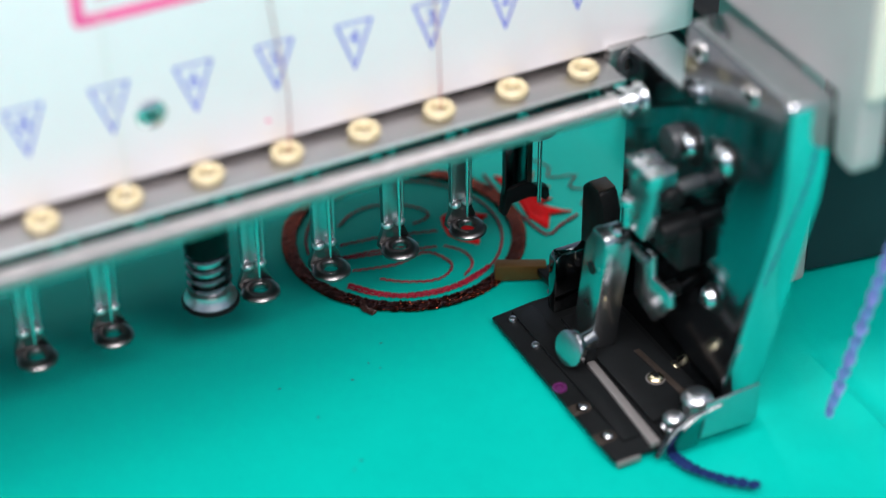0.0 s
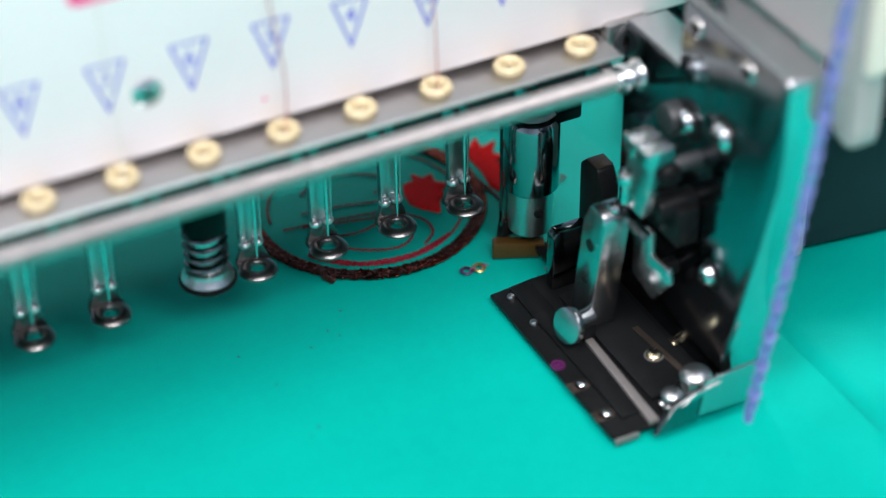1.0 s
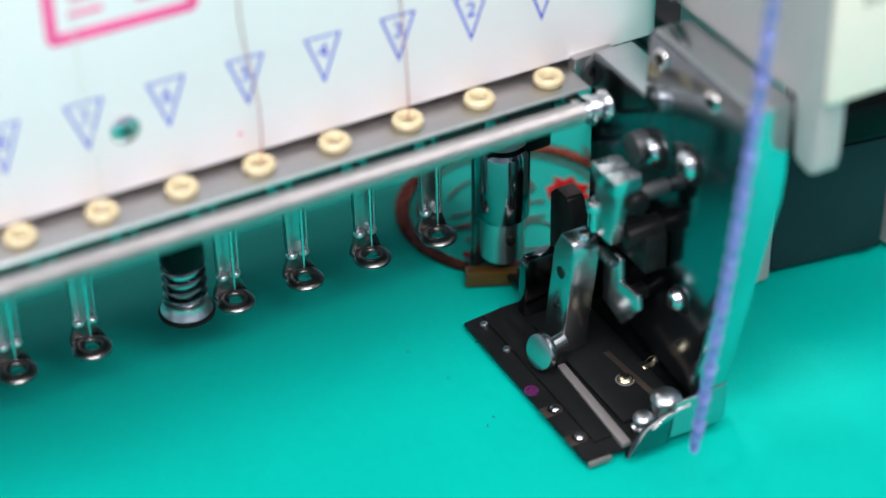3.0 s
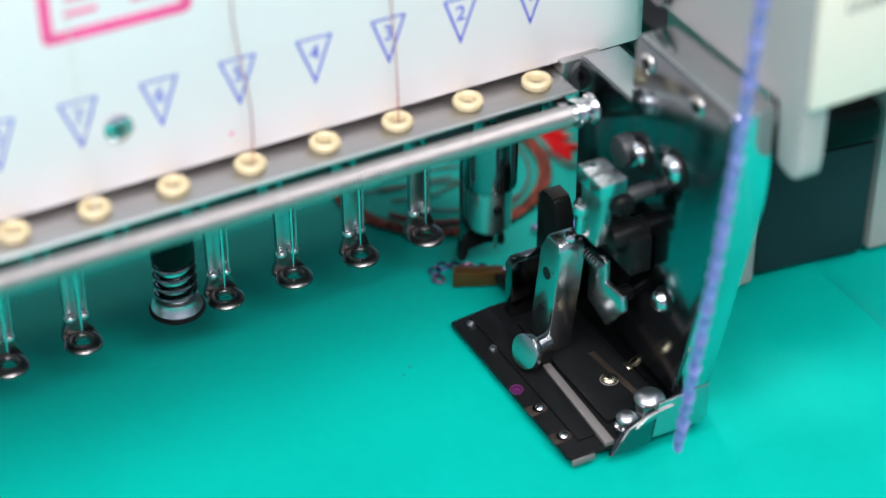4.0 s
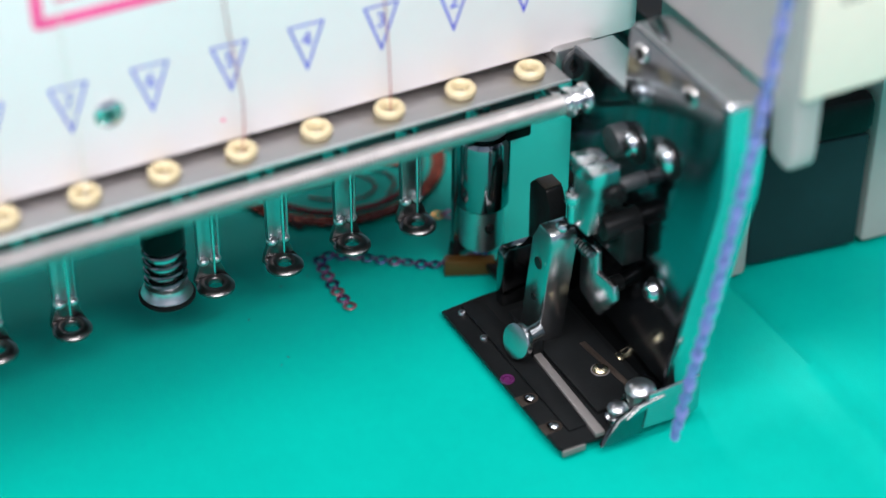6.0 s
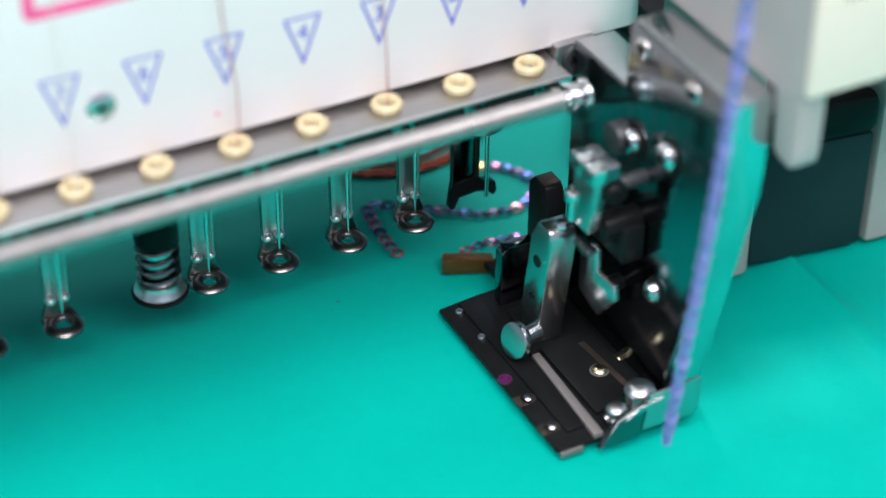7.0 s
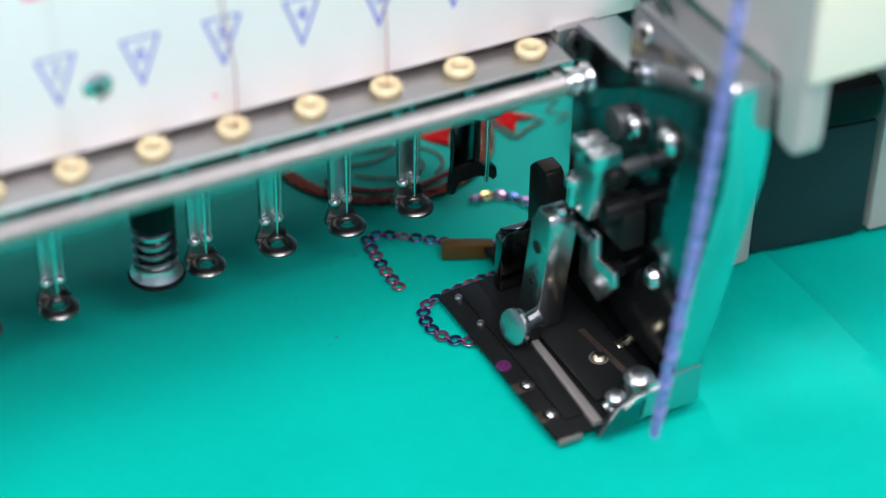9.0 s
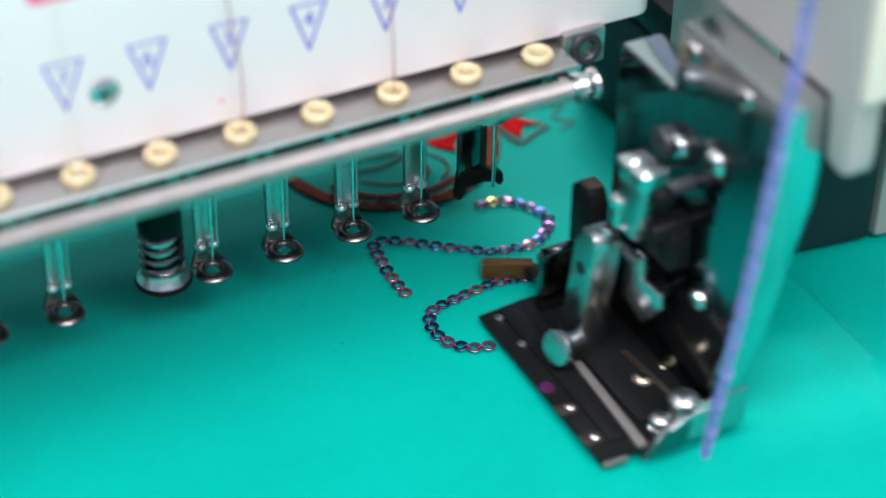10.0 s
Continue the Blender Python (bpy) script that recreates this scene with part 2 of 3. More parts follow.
def circle(cx, cy, r, a0, a1, n=70):
    return [(cx + r * math.cos(radians(a0 + (a1 - a0) * k / n)) * 1.0, cy + r * math.sin(radians(a0 + (a1 - a0) * k / n)), 0) for k in range(n + 1)]


def cord(name, pts, mat, w=1.6, label="", parent=cloth):
    """A twisted trim of many small overlapping lozenges."""
    rnd = random.Random(len(pts))
    bms = []
    line = smooth_line([(p[0], p[1]) for p in pts], 0.55)
    for k, p in enumerate(line):
        d = (line[min(k + 1, len(line) - 1)] - line[max(k - 1, 0)])
        a = math.atan2(d.y, d.x)
        for s in (-1, 0, 1):
            b = bmesh.new()
            bmesh.ops.create_icosphere(b, subdivisions=1, radius=1)
            off = Vector((-math.sin(a), math.cos(a), 0)) * s * w * 0.36
            b.transform(Matrix.Translation(((p.x + off.x) * MM, (p.y + off.y) * MM, 0.0004 + rnd.uniform(0, 0.0002))) @ Matrix.Rotation(a + s * 0.6 + rnd.uniform(-0.25, 0.25), 4, "Z") @ Matrix.Rotation(rnd.uniform(-0.4, 0.4), 4, "X") @ Matrix.Diagonal((0.62 * MM * rnd.uniform(0.8, 1.2), 0.34 * w * 0.42 * 2 * MM, 0.00045, 1)))
            bms.append(b)
    ob = part(name, merged(*bms), mat, parent, label)
    return tagged(ob, kind="stuff")


def stitches(name, pts, mat, w=0.3, length=1.5, parent=cloth):
    """A running-stitch line of short raised threads."""
    line = smooth_line(pts, length)
    bms = []
    for p, q in zip(line, line[1:]):
        d = (q - p) * 0.06
        a, b = p + d, q - d
        m = (a + b) / 2
        bms.append(tube([(a.x * MM, a.y * MM, 0.0), (a.x * 0.7 * MM + m.x * 0.3 * MM, a.y * 0.7 * MM + m.y * 0.3 * MM, 0.00028), (b.x * 0.7 * MM + m.x * 0.3 * MM, b.y * 0.7 * MM + m.y * 0.3 * MM, 0.00028), (b.x * MM, b.y * MM, 0.0)], w * MM, 6, 0.7))
    return tagged(part(name, merged(*bms), mat, parent), kind="stuff")


def satin_leaf(name, outline, parent=cloth):
    """A satin-stitched maple leaf half: side-by-side threads filling a jagged outline."""
    pts = [Vector((*p, 0)) for p in outline]
    n = len(pts)
    bms = []
    ys = [p.y for p in pts]
    y = min(ys) + 0.1
    while y < max(ys):
        xs = []
        for k in range(n):
            a, b = pts[k], pts[(k + 1) % n]
            if (a.y <= y) != (b.y <= y):
                xs.append(a.x + (b.x - a.x) * (y - a.y) / (b.y - a.y))
        xs.sort()
        for a, b in zip(xs[::2], xs[1::2]):
            if b - a > 0.15:
                bms.append(tube([(a * MM, y * MM, 0.0), ((a * 0.8 + b * 0.2) * MM, y * MM, 0.00045), ((a * 0.2 + b * 0.8) * MM, y * MM, 0.00045), (b * MM, y * MM, 0.0)], 0.16 * MM, 5, 1.0))
        y += 0.26
    return part(name, merged(*bms), "red", parent, "raised red satin-stitched leaf shape")


RING = [(26.0 * math.cos(radians(a)), 26.0 * math.sin(radians(a))) for a in range(-140, 222, 6)]
cord("cord_ring", RING, "copper", 3.0, "thick copper glitter cord laid in a circle")
cord("cord_tail", [(-18.5, -17.5), (-19.3, -20), (-18.2, -22.5)], "brown", 1.2)

inner = [(22.2 * math.cos(radians(a)), 22.2 * math.sin(radians(a))) for a in range(-150, 175, 8)]
stitches("stitched_circle", inner, "darkred")
stitches("stitched_line", [(-18.6, -10.3), (-14, -16), (-8.8, -19.6), (1, -21.4), (9, -19.5), (12.7, -18.1)], "darkred", 0.5)
stitches("stitched_line", [(-11.5, 10.5), (-7, 13.5), (-1.2, 14.2), (5, 11.5), (8.6, 7.6), (8.2, 4.4), (3.2, 3.6)], "darkred")
stitches("stitched_line", [(-14.2, 3.7), (-4, 2.2), (9.2, -1.7)], "darkred")
stitches("stitched_line", [(-16, -1.1), (-7.7, -3.2), (6.5, -7)], "darkred")
stitches("stitched_line", [(-15.8, -6.2), (-6, -8.5), (1.3, -7.2), (4.5, -11), (4.5, -15.2), (-0.5, -17.6), (-7.5, -14.9), (-12, -11.2)], "darkred")
stitches("stitched_line", [(-20.3, 0), (-10, -1.5), (2.5, -3.8)], "darkred")
stitches("stitched_line", [(6.5, -7), (9.5, -11), (9.2, -16), (5, -19.5)], "darkred")
satin_leaf("satin_leaf", [(9.7, -0.5), (11, 3.2), (14, 3.4), (14.6, 6), (16.6, 3.6), (19, 4.2), (18.4, 1.4), (21, -0.8), (18, -2.4), (18.6, -5), (16, -5.6), (14, -10.2), (11, -7), (9.4, -4)])
satin_leaf("satin_leaf", [(29.4, 12), (31.5, 10), (35, 13.2), (34.4, 8.5), (38.4, 9.4), (35.6, 5.4), (39, 2.4), (34.6, 2), (37.2, -2), (33.4, -2.5), (38.5, -8.6), (33.6, -7.4), (30.5, -12), (28.9, -6), (29.8, 0)])

stitches("stitched_line", [(27.6, 14), (27.2, 4), (27.8, -6), (29.2, -14), (34, -12), (40, -10)], "darkred", 0.35)

for k, run in enumerate(([(38, 18), (42.7, 10), (40.5, 6), (47, 4)], [(47, 4), (43, 0), (47.5, -3)], [(47.5, -3), (42, -7.5), (46, -11), (40, -13)])):
    stitches("stitched_zigzag", run, "darkred", 0.2, 1.2)
for k in range(8):
    rr = random.Random(k)
    part("lint_fleck", box(0, 0.0006, 0, 0.0002, 0, 0.0001, 0), "blackink", cloth).matrix_basis = pose(rr.uniform(-0.05, -0.02), rr.uniform(-0.07, -0.03), 0.0, 0, 0, rr.uniform(0, 180))

# ---- the needle head ----
PITCH = 0.016
head = thing("needle_head", "white enamelled embroidery needle head with numbered needles", "needle head")


def panel_profile():
    """Face panel seen from above, with a rounded right end."""
    pts = [(-0.4, -0.016)]
    for k in range(9):
        a = radians(-90 + 90 * k / 8)
        pts.append((0.0250 + 0.004 * math.cos(a), -0.012 + 0.004 * math.sin(a)))
    pts += [(0.0290, 0.07), (-0.4, 0.07)]
    return pts


part("face_panel", prism(panel_profile(), "z", 0.0642, 0.24, 0.0004), "white", head, "glossy white enamel face panel")
shelf = part("guide_shelf", prism([(-0.0247, 0.0625), (-0.0247, 0.0617), (-0.006, 0.0617), (-0.006, 0.0625)], "x", -0.4, 0.0065, 0.0002), "bar", head, "brushed aluminium thread guide shelf")
# thin pale rod added to draw the white highlight along the front edge
part("shelf_lip", cyl((-0.4, -0.0246, 0.0622), (0.0065, -0.0246, 0.0622), 0.0004, 20, None, 0.0002), "bend", shelf, "thin pale rod added for the highlight on the shelf's front edge")
part("case_bottom", box(-0.4, 0.0160, -0.004, 0.07, 0.046, 0.0640, 0.0008), "blackplastic", head, "black underside of the needle case")
part("guide_block", box(-0.4, 0.0062, -0.0205, -0.0042, 0.0520, 0.0614, 0.0005), "blackplastic", head, "black thread guide block")
part("end_block", box(0.0068, 0.0165, -0.0180, -0.0045, 0.0570, 0.0652, 0.0006), "bar", head, "aluminium end block")
part("end_socket", moved(lathe([(0.0018, 0), (0.0034, 0), (0.0036, 0.0006), (0.0034, 0.0012), (0.0022, 0.0012), (0.0018, 0.0008)], 28), pose(0.0118, -0.0178, 0.0612, 90, 0, 0)), "blackplastic", head, "black hollow socket")
grommet_me = finish(lathe([(0.0015, 0.0), (0.0029, 0.0), (0.0032, 0.0004), (0.0032, 0.0013), (0.0028, 0.0018), (0.0023, 0.0019), (0.0018, 0.0016), (0.0015, 0.001)], 36), "grommet", "grommet")
hook_me = finish(merged(tube([(0, 0, 0), (0.0, -0.0015, -0.0006), (0.0008, -0.0028, -0.0012), (0.0024, -0.0024, -0.0018)], 0.0004, 8), cyl((0, -0.0008, 0.0), (0, 0.002, 0.0), 0.0011, 14), box(-0.0028, 0.0028, -0.0006, 0.002, -0.0045, 0.0008, 0.0003)), "guide_hook", "darksteel")
for k in range(1, 22):
    x = -PITCH * (k - 1)
    g = new("grommet", grommet_me)
    g.parent, g.matrix_basis = head, pose(x, -0.0192, 0.0626)
    h = new("guide_hook", hook_me)
    h.parent, h.matrix_basis = head, pose(x + 0.003, -0.0206, 0.0585)


def triangle(x):
    """Printed outline triangle, point down, with slightly uneven line width."""
    out = [(-0.0039, 0.0858), (0.0039, 0.0858), (0.0, 0.0752)]
    ins = [(-0.0032, 0.0854), (0.0032, 0.0854), (0.0, 0.0766)]
    bm = bmesh.new()
    for k in range(3):
        a, b, c, d = out[k], out[(k + 1) % 3], ins[(k + 1) % 3], ins[k]
        f = [bm.verts.new((x + u, -0.01604 - 0.00002 * s, w)) for s in (0, 1) for u, w in (a, b, c, d)]
        for q in ((4, 5, 6, 7), (0, 1, 5, 4), (1, 2, 6, 5), (2, 3, 7, 6), (3, 0, 4, 7)):
            bm.faces.new([f[i] for i in q])
    bmesh.ops.recalc_face_normals(bm, faces=bm.faces)
    return bm


for k in range(1, 16):
    x = -PITCH * (k - 1)
    mark = part("needle_mark", triangle(x), "ink", head, "blue printed triangle")
    words(str(k), 0.0046, "ink", mark, pose(x, -0.01607, 0.0822, 90, 0, 0))

# pink printed frame with two unreadable marks as bars
def frame_mark():
    bms = []
    x0, x1, z0, z1, w = -0.1012, -0.0722, 0.0985, 0.126, 0.0022
    for a in ((x0 + 0.001, x1 - 0.001, z0, z0 + w), (x0 + 0.001, x1 - 0.001, z1 - w, z1), (x0, x0 + w, z0 + 0.001, z1 - 0.001), (x1 - w, x1, z0 + 0.001, z1 - 0.001)):
        bms.append(box(a[0], a[1], -0.01608, -0.01602, a[2], a[3], 0))
    for u0, u1 in ((x0, x0 + w), (x1 - w, x1)):
        bms.append(box(u0 + 0.0004, u1 - 0.0004, -0.01609, -0.01602, z0 + 0.0004, z1 - 0.0004, 0))
    return merged(*bms)


plate_mark = part("printed_frame", frame_mark(), "pink", head, "pink printed frame")
for cx in (-0.0935, -0.0805):
    for j, (w, h) in enumerate(((0.0065, 0.001), (0.0055, 0.001), (0.0065, 0.0012))):
        part("printed_bar", box(cx - w / 2, cx + w / 2, -0.01608, -0.01602, 0.1035 + j * 0.0032, 0.1035 + j * 0.0032 + h, 0), "pink", plate_mark)


def panel_screw(x, y, z, r):
    s = part("panel_screw", moved(lathe([(0.0, 0), (r, 0), (r, 0.0004), (r * 0.9, 0.0006), (0.0, 0.0007)], 28), pose(x, y, z, 90, 0, 0)), "steel", head, "cross-head steel screw")
    part("cross_slot", merged(*[moved(box(-r * 0.55, r * 0.55, -r * 0.11, r * 0.11, 0.0005, 0.0008, 0), pose(x, y, z, 90, 0, 0) @ pose(0, 0, 0, 0, 0, a)) for a in (25, 115)]), "black", s)


panel_screw(-0.0888, -0.0161, 0.0777, 0.0029)

# spring-wound rod before the shelf
rod = thing("spring_rod", "steel rod closely wound with a bright coil spring", "rod")
part("core", cyl((-0.4, -0.033, 0.0632), (0.006, -0.033, 0.0632), 0.0017, 20), "steel", rod)


def coil():
    """A run of close-wound turns of wire as rounded rings."""
    bm = bmesh.new()
    n, p = 20, 0.0009
    turns = int(0.4 / p)
    prev = None
    for k in range(turns * 6 + 1):
        r = 0.0018 + 0.00046 * abs(math.sin(math.pi * k / 6))
        x = -0.4 + k * p / 6
        cur = [bm.verts.new((x, -0.033 + r * math.cos(2 * math.pi * j / n), 0.0632 + r * math.sin(2 * math.pi * j / n))) for j in range(n)]
        if prev:
            for j in range(n):
                bm.faces.new((prev[j], cur[j], cur[(j + 1) % n], prev[(j + 1) % n]))
        prev = cur
    bmesh.ops.recalc_face_normals(bm, faces=bm.faces)
    return bm


part("coil_spring", coil(), "spring", rod, "close-wound bright spring")
part("end_collar", merged(cyl((0.0008, -0.033, 0.0632), (0.0016, -0.033, 0.0632), 0.0032, 28, None, 0.0002), cyl((0.0016, -0.033, 0.0632), (0.0044, -0.033, 0.0632), 0.0027, 28, None, 0.0004), cyl((0.0044, -0.033, 0.0632), (0.0052, -0.033, 0.0632), 0.0033, 28, None, 0.0003)), "steel", rod, "turned steel end collar")
part("bracket", box(0.0012, 0.0042, -0.0315, -0.02, 0.059, 0.0612, 0.0004), "steel", rod)


# ---- presser feet with their needles ----
def foot_ring():
    """Drop-shaped ring with a dished top whose neck bends up into the strip."""
    ring = lathe([(0.0016, -0.0007), (0.0036, -0.0010), (0.0041, -0.0006), (0.0041, -0.0001), (0.0037, 0.0004), (0.0026, 0.0008), (0.0019, 0.0006), (0.0016, 0.0002)], 40)
    tab = prism([(-0.0038, 0.0010), (-0.0024, 0.0018), (0.0024, 0.0018), (0.0038, 0.0010), (0.0034, 0.0038), (-0.0034, 0.0038)], "z", -0.0008, 0.0004, 0.0002)
    rise = prism([(-0.0036, -0.0007), (0.0036, -0.0007), (0.0033, 0.0012), (0.0026, 0.0030), (0.0023, 0.0046), (-0.0023, 0.0046), (-0.0026, 0.0030), (-0.0033, 0.0012)], "y", 0.0028, 0.0040, 0.0001)
    return merged(ring, tab, rise)


def foot_strip(z_top):
    """Upright tapered strip with low side flanges and a rounded bend."""
    return merged(
        prism([(-0.0022, 0.0036), (0.0022, 0.0036), (0.0027, z_top), (-0.0027, z_top)], "y", 0.0032, 0.0042, 0.0002),
        prism([(-0.0024, 0.0040), (-0.0019, 0.0040), (-0.0024, z_top), (-0.0029, z_top)], "y", 0.0026, 0.0042, 0.0002),
        prism([(0.0019, 0.0040), (0.0024, 0.0040), (0.0029, z_top), (0.0024, z_top)], "y", 0.0026, 0.0042, 0.0002))


def foot_bend():
    """The strip's bend into the ring, its two highlights shaped as pale balls."""
    ball = [(0.0013 * math.cos(a), 0.0010 * math.sin(a)) for a in [math.pi * (k / 10 - 0.5) for k in range(11)]]
    return merged(*[moved(lathe(ball, 20, False), pose(sx, 0.0030, 0.0046)) for sx in (-0.0014, 0.0014)])


def presser_foot():
    f = thing("presser_foot", "polished steel presser foot with a ring end", "presser foot", "presser feet under the needle head")
    part("ring", foot_ring(), "ringsteel", f, "dark polished ring")
    part("strip", foot_strip(0.042), "satin", f)
    part("bend", foot_bend(), "bend", f, "rounded bend, its highlights made as two pale balls")
    part("needle", merged(cyl((0, 0, 0.0025), (0, 0, 0.010), 0.0002, 12, 0.00042), cyl((0, 0, 0.010), (0, 0, 0.04), 0.00045, 12)), "steel", f)
    part("needle_bar", cyl((0, 0.001, 0.033), (0, 0.001, 0.046), 0.0018, 20, None, 0.0003), "darksteel", f)
    return f


ZF = 0.0179
first = presser_foot()
first.matrix_basis = pose(-PITCH, 0, ZF)
for k in [3, 4, 5] + list(range(7, 16)):
    copy_thing(first, pose(-PITCH * (k - 1), 0, ZF, 0, 0, random.uniform(-2, 2)))

# the thick spring-loaded foot on the sixth needle
thick = thing("spring_loaded_foot", "thick black and steel foot with an open coil spring", "presser foot")
part("barrel", cyl((0, 0, 0.0034), (0, 0, 0.016), 0.0037, 32, None, 0.0003), "steel", thick, "pale polished inner barrel")
part("sleeve", cyl((0, 0, 0.0138), (0, 0, 0.03), 0.0046, 32, None, 0.0006), "black", thick, "black upper sleeve")
part("coil_spring", tube([(0.0042 * math.cos(a), 0.0042 * math.sin(a), 0.0042 + 0.0024 * a / (2 * math.pi)) for a in [2 * math.pi * k / 24 for k in range(24 * 4 + 4)]], 0.0005, 8), "darksteel", thick, "dark open coil spring")
part("base_ring", lathe([(0.002, 0.0016), (0.0053, 0.0016), (0.0055, 0.0019), (0.0053, 0.0024), (0.0048, 0.0030), (0.0046, 0.0042), (0.0038, 0.0046), (0.002, 0.0046)], 40), "satin", thick, "bright flared base ring")
part("sole", lathe([(0.002, 0), (0.0046, 0), (0.0056, 0.0004), (0.0060, 0.0009), (0.0060, 0.0013), (0.0054, 0.0016), (0.002, 0.0016)], 40), "black", thick, "black rounded sole")
thick.matrix_basis = pose(-0.0749, 0, 0.0183)

# ---- the working needle and foot ----
needle_bar = thing("working_needle_bar", "dark steel needle bar with black clamp and polished sleeve", "needle bar")
part("sleeve", lathe([(0.0032, 0.0072), (0.0056, 0.0072), (0.0061, 0.0078), (0.0061, 0.024), (0.0055, 0.0252), (0.0032, 0.0252)], 40), "chrome", needle_bar, "polished steel sleeve")
part("bottom_collar", lathe([(0.0030, -0.0040), (0.0042, -0.0040), (0.0049, -0.0034), (0.0050, 0.0068), (0.0046, 0.0072), (0.0030, 0.0072)], 40), "satin", needle_bar, "pale satin steel lower collar")
part("set_screw", cyl((-0.0008, -0.0048, 0.0030), (-0.0008, -0.0056, 0.0030), 0.0011, 16, None, 0.0002), "black", needle_bar)
part("clamp_ring", moved(lathe([(0.0030, 0.0), (0.0050, 0.0), (0.0056, 0.0006), (0.0050, 0.0014), (0.0030, 0.0014)], 36), pose(0, 0, 0.0262)), "grey", needle_bar)
part("clamp_block", box(0.003, 0.0098, -0.0045, 0.004, 0.0240, 0.036, 0.0008), "black", needle_bar, "black clamp block")
part("bar", cyl((0, 0, 0.025), (0, 0, 0.06), 0.0022, 20), "steel", needle_bar)
part("needle", cyl((0, 0, -0.0065), (0, 0, 0.002), 0.00025, 10, 0.0005), "steel", needle_bar)
work_foot = thing("presser_foot", "dark steel working foot with a forked end", "presser foot")
part("strip", box(-0.0056, 0.0004, 0.0026, 0.0042, 0.0030, 0.043, 0.0004), "darksteel", work_foot)
part("edge_strip", box(-0.0002, 0.0010, 0.0022, 0.0040, 0.0050, 0.043, 0.0003), "browncap", work_foot, "brown worn edge")
part("fork", prism([(-0.0062, -0.0016), (-0.0050, -0.0016), (-0.0040, 0.0010), (0.0003, 0.0014), (0.0030, 0.0006), (0.0044, -0.0008), (0.0054, 0.0002), (0.0051, 0.0026), (0.0022, 0.0036), (0.0004, 0.0056), (-0.0054, 0.0048), (-0.0058, 0.0020)], "y", 0.0020, 0.0046, 0.0004), "black", work_foot, "black hooked fork")
part("side_wire", cyl((0.0020, 0.001, 0.0005), (0.0020, 0.001, 0.043), 0.0005, 12), "steel", work_foot)

# ---- the sequin feeder ----
feeder = thing("sequin_feeder", "black and polished steel sequin feeder on the cloth", "sequin feeder")
part("base_plate", prism([(-0.0163, -0.0120), (-0.0163, -0.0628), (-0.0155, -0.0638), (0.0150, -0.0645), (0.0150, -0.0110), (-0.0060, -0.0110)], "z", 0.0010, 0.0020, 0.0003), "black", feeder, "black oxide base plate")
part("guide_rail", prism([(-0.0066, -0.0345), (-0.0048, -0.0345), (-0.0058, -0.0640), (-0.0080, -0.0640)], "z", 0.0020, 0.0032, 0.0002), "rail", feeder, "bare grey guide rail")
part("raised_track", box(-0.0120, -0.0068, -0.060, -0.0128, 0.0020, 0.0027, 0.0003), "black", feeder)
part("side_track", box(-0.0040, 0.0090, -0.058, -0.020, 0.0020, 0.0031, 0.0004), "black", feeder)
UP = [(-0.0190, 0.0020), (-0.0594, 0.0020), (-0.0730, 0.0590), (-0.0736, 0.0660), (-0.0736, 0.0813), (-0.0726, 0.0823), (-0.0396, 0.0823), (-0.0388, 0.0665), (-0.0190, 0.0665)]
upright = part("upright_plate", prism(UP, "x", 0.0110, 0.0198, 0.0005), "plate", feeder, "ground steel upright plate that mirrors the cloth")


# added sheet that darkens the upright's left side, where it mirrors shade
part("face_sheet", prism([(y * 0.992 - 0.0004, z * 0.994 + 0.0003) for y, z in UP], "x", 0.0104, 0.0109, 0.0001), "face", upright, "thin added sheet, steel darkened for the upright's dim left reflections")


def dome(x, y, z, r, h, axis="z", n=24):
    b = lathe([(0, 0), (r, 0), (r, h * 0.45), (r * 0.75, h * 0.85), (0, h)], n, False)
    turn = {"z": pose(x, y, z), "-x": pose(x, y, z, 0, -90, 0), "-y": pose(x, y, z, 90, 0, 0)}[axis]
    return moved(b, turn)


def socket_screw(parent, x, y, z, r, h, axis, mat="steel"):
    s = part("screw", dome(x, y, z, r, h, axis), mat, parent)
    d = {"z": (0, 0, 1), "-x": (-1, 0, 0), "-y": (0, -1, 0)}[axis]
    p = Vector((x, y, z)) + Vector(d) * h * 0.86
    part("socket", cyl(p, p + Vector(d) * h * 0.2, r * 0.42, 6), "black", s)
    return s


for x, y, r in ((-0.0128, -0.0150, 0.0009), (-0.0127, -0.0249, 0.0009)):
    part("stud", dome(x, y, 0.0020, r, 0.0008), "satin", feeder, "small pale stud")
for y in (-0.0469, -0.0569):
    notch = part("slot", merged(box(-0.0166, -0.0136, y - 0.0016, y + 0.0016, 0.0018, 0.0021, 0.0001), cyl((-0.0136, y, 0.0018), (-0.0136, y, 0.0021), 0.0016, 20)), "browncap", feeder, "open slot cut in the plate's edge")
    part("slot_screw", dome(-0.0137, y, 0.0021, 0.0010, 0.0006), "steel", notch)
dot = part("magenta_dot", moved(lathe([(0.0008, 0), (0.0016, 0), (0.0015, 0.0004), (0.0009, 0.0004)], 28), pose(-0.0150, -0.0394, 0.0020)), "magenta", feeder, "magenta painted ring")
part("dot_centre", cyl((-0.0150, -0.0394, 0.0018), (-0.0150, -0.0394, 0.0022), 0.0007, 20), "magenta", dot)
brass = socket_screw(feeder, 0.0034, -0.0468, 0.0031, 0.0017, 0.0010, "z", "brass")
part("screw_rim", moved(lathe([(0.0017, 0), (0.0021, 0), (0.0020, 0.0003), (0.0018, 0.0003)], 28), pose(0.0034, -0.0468, 0.0030)), "rail", brass)
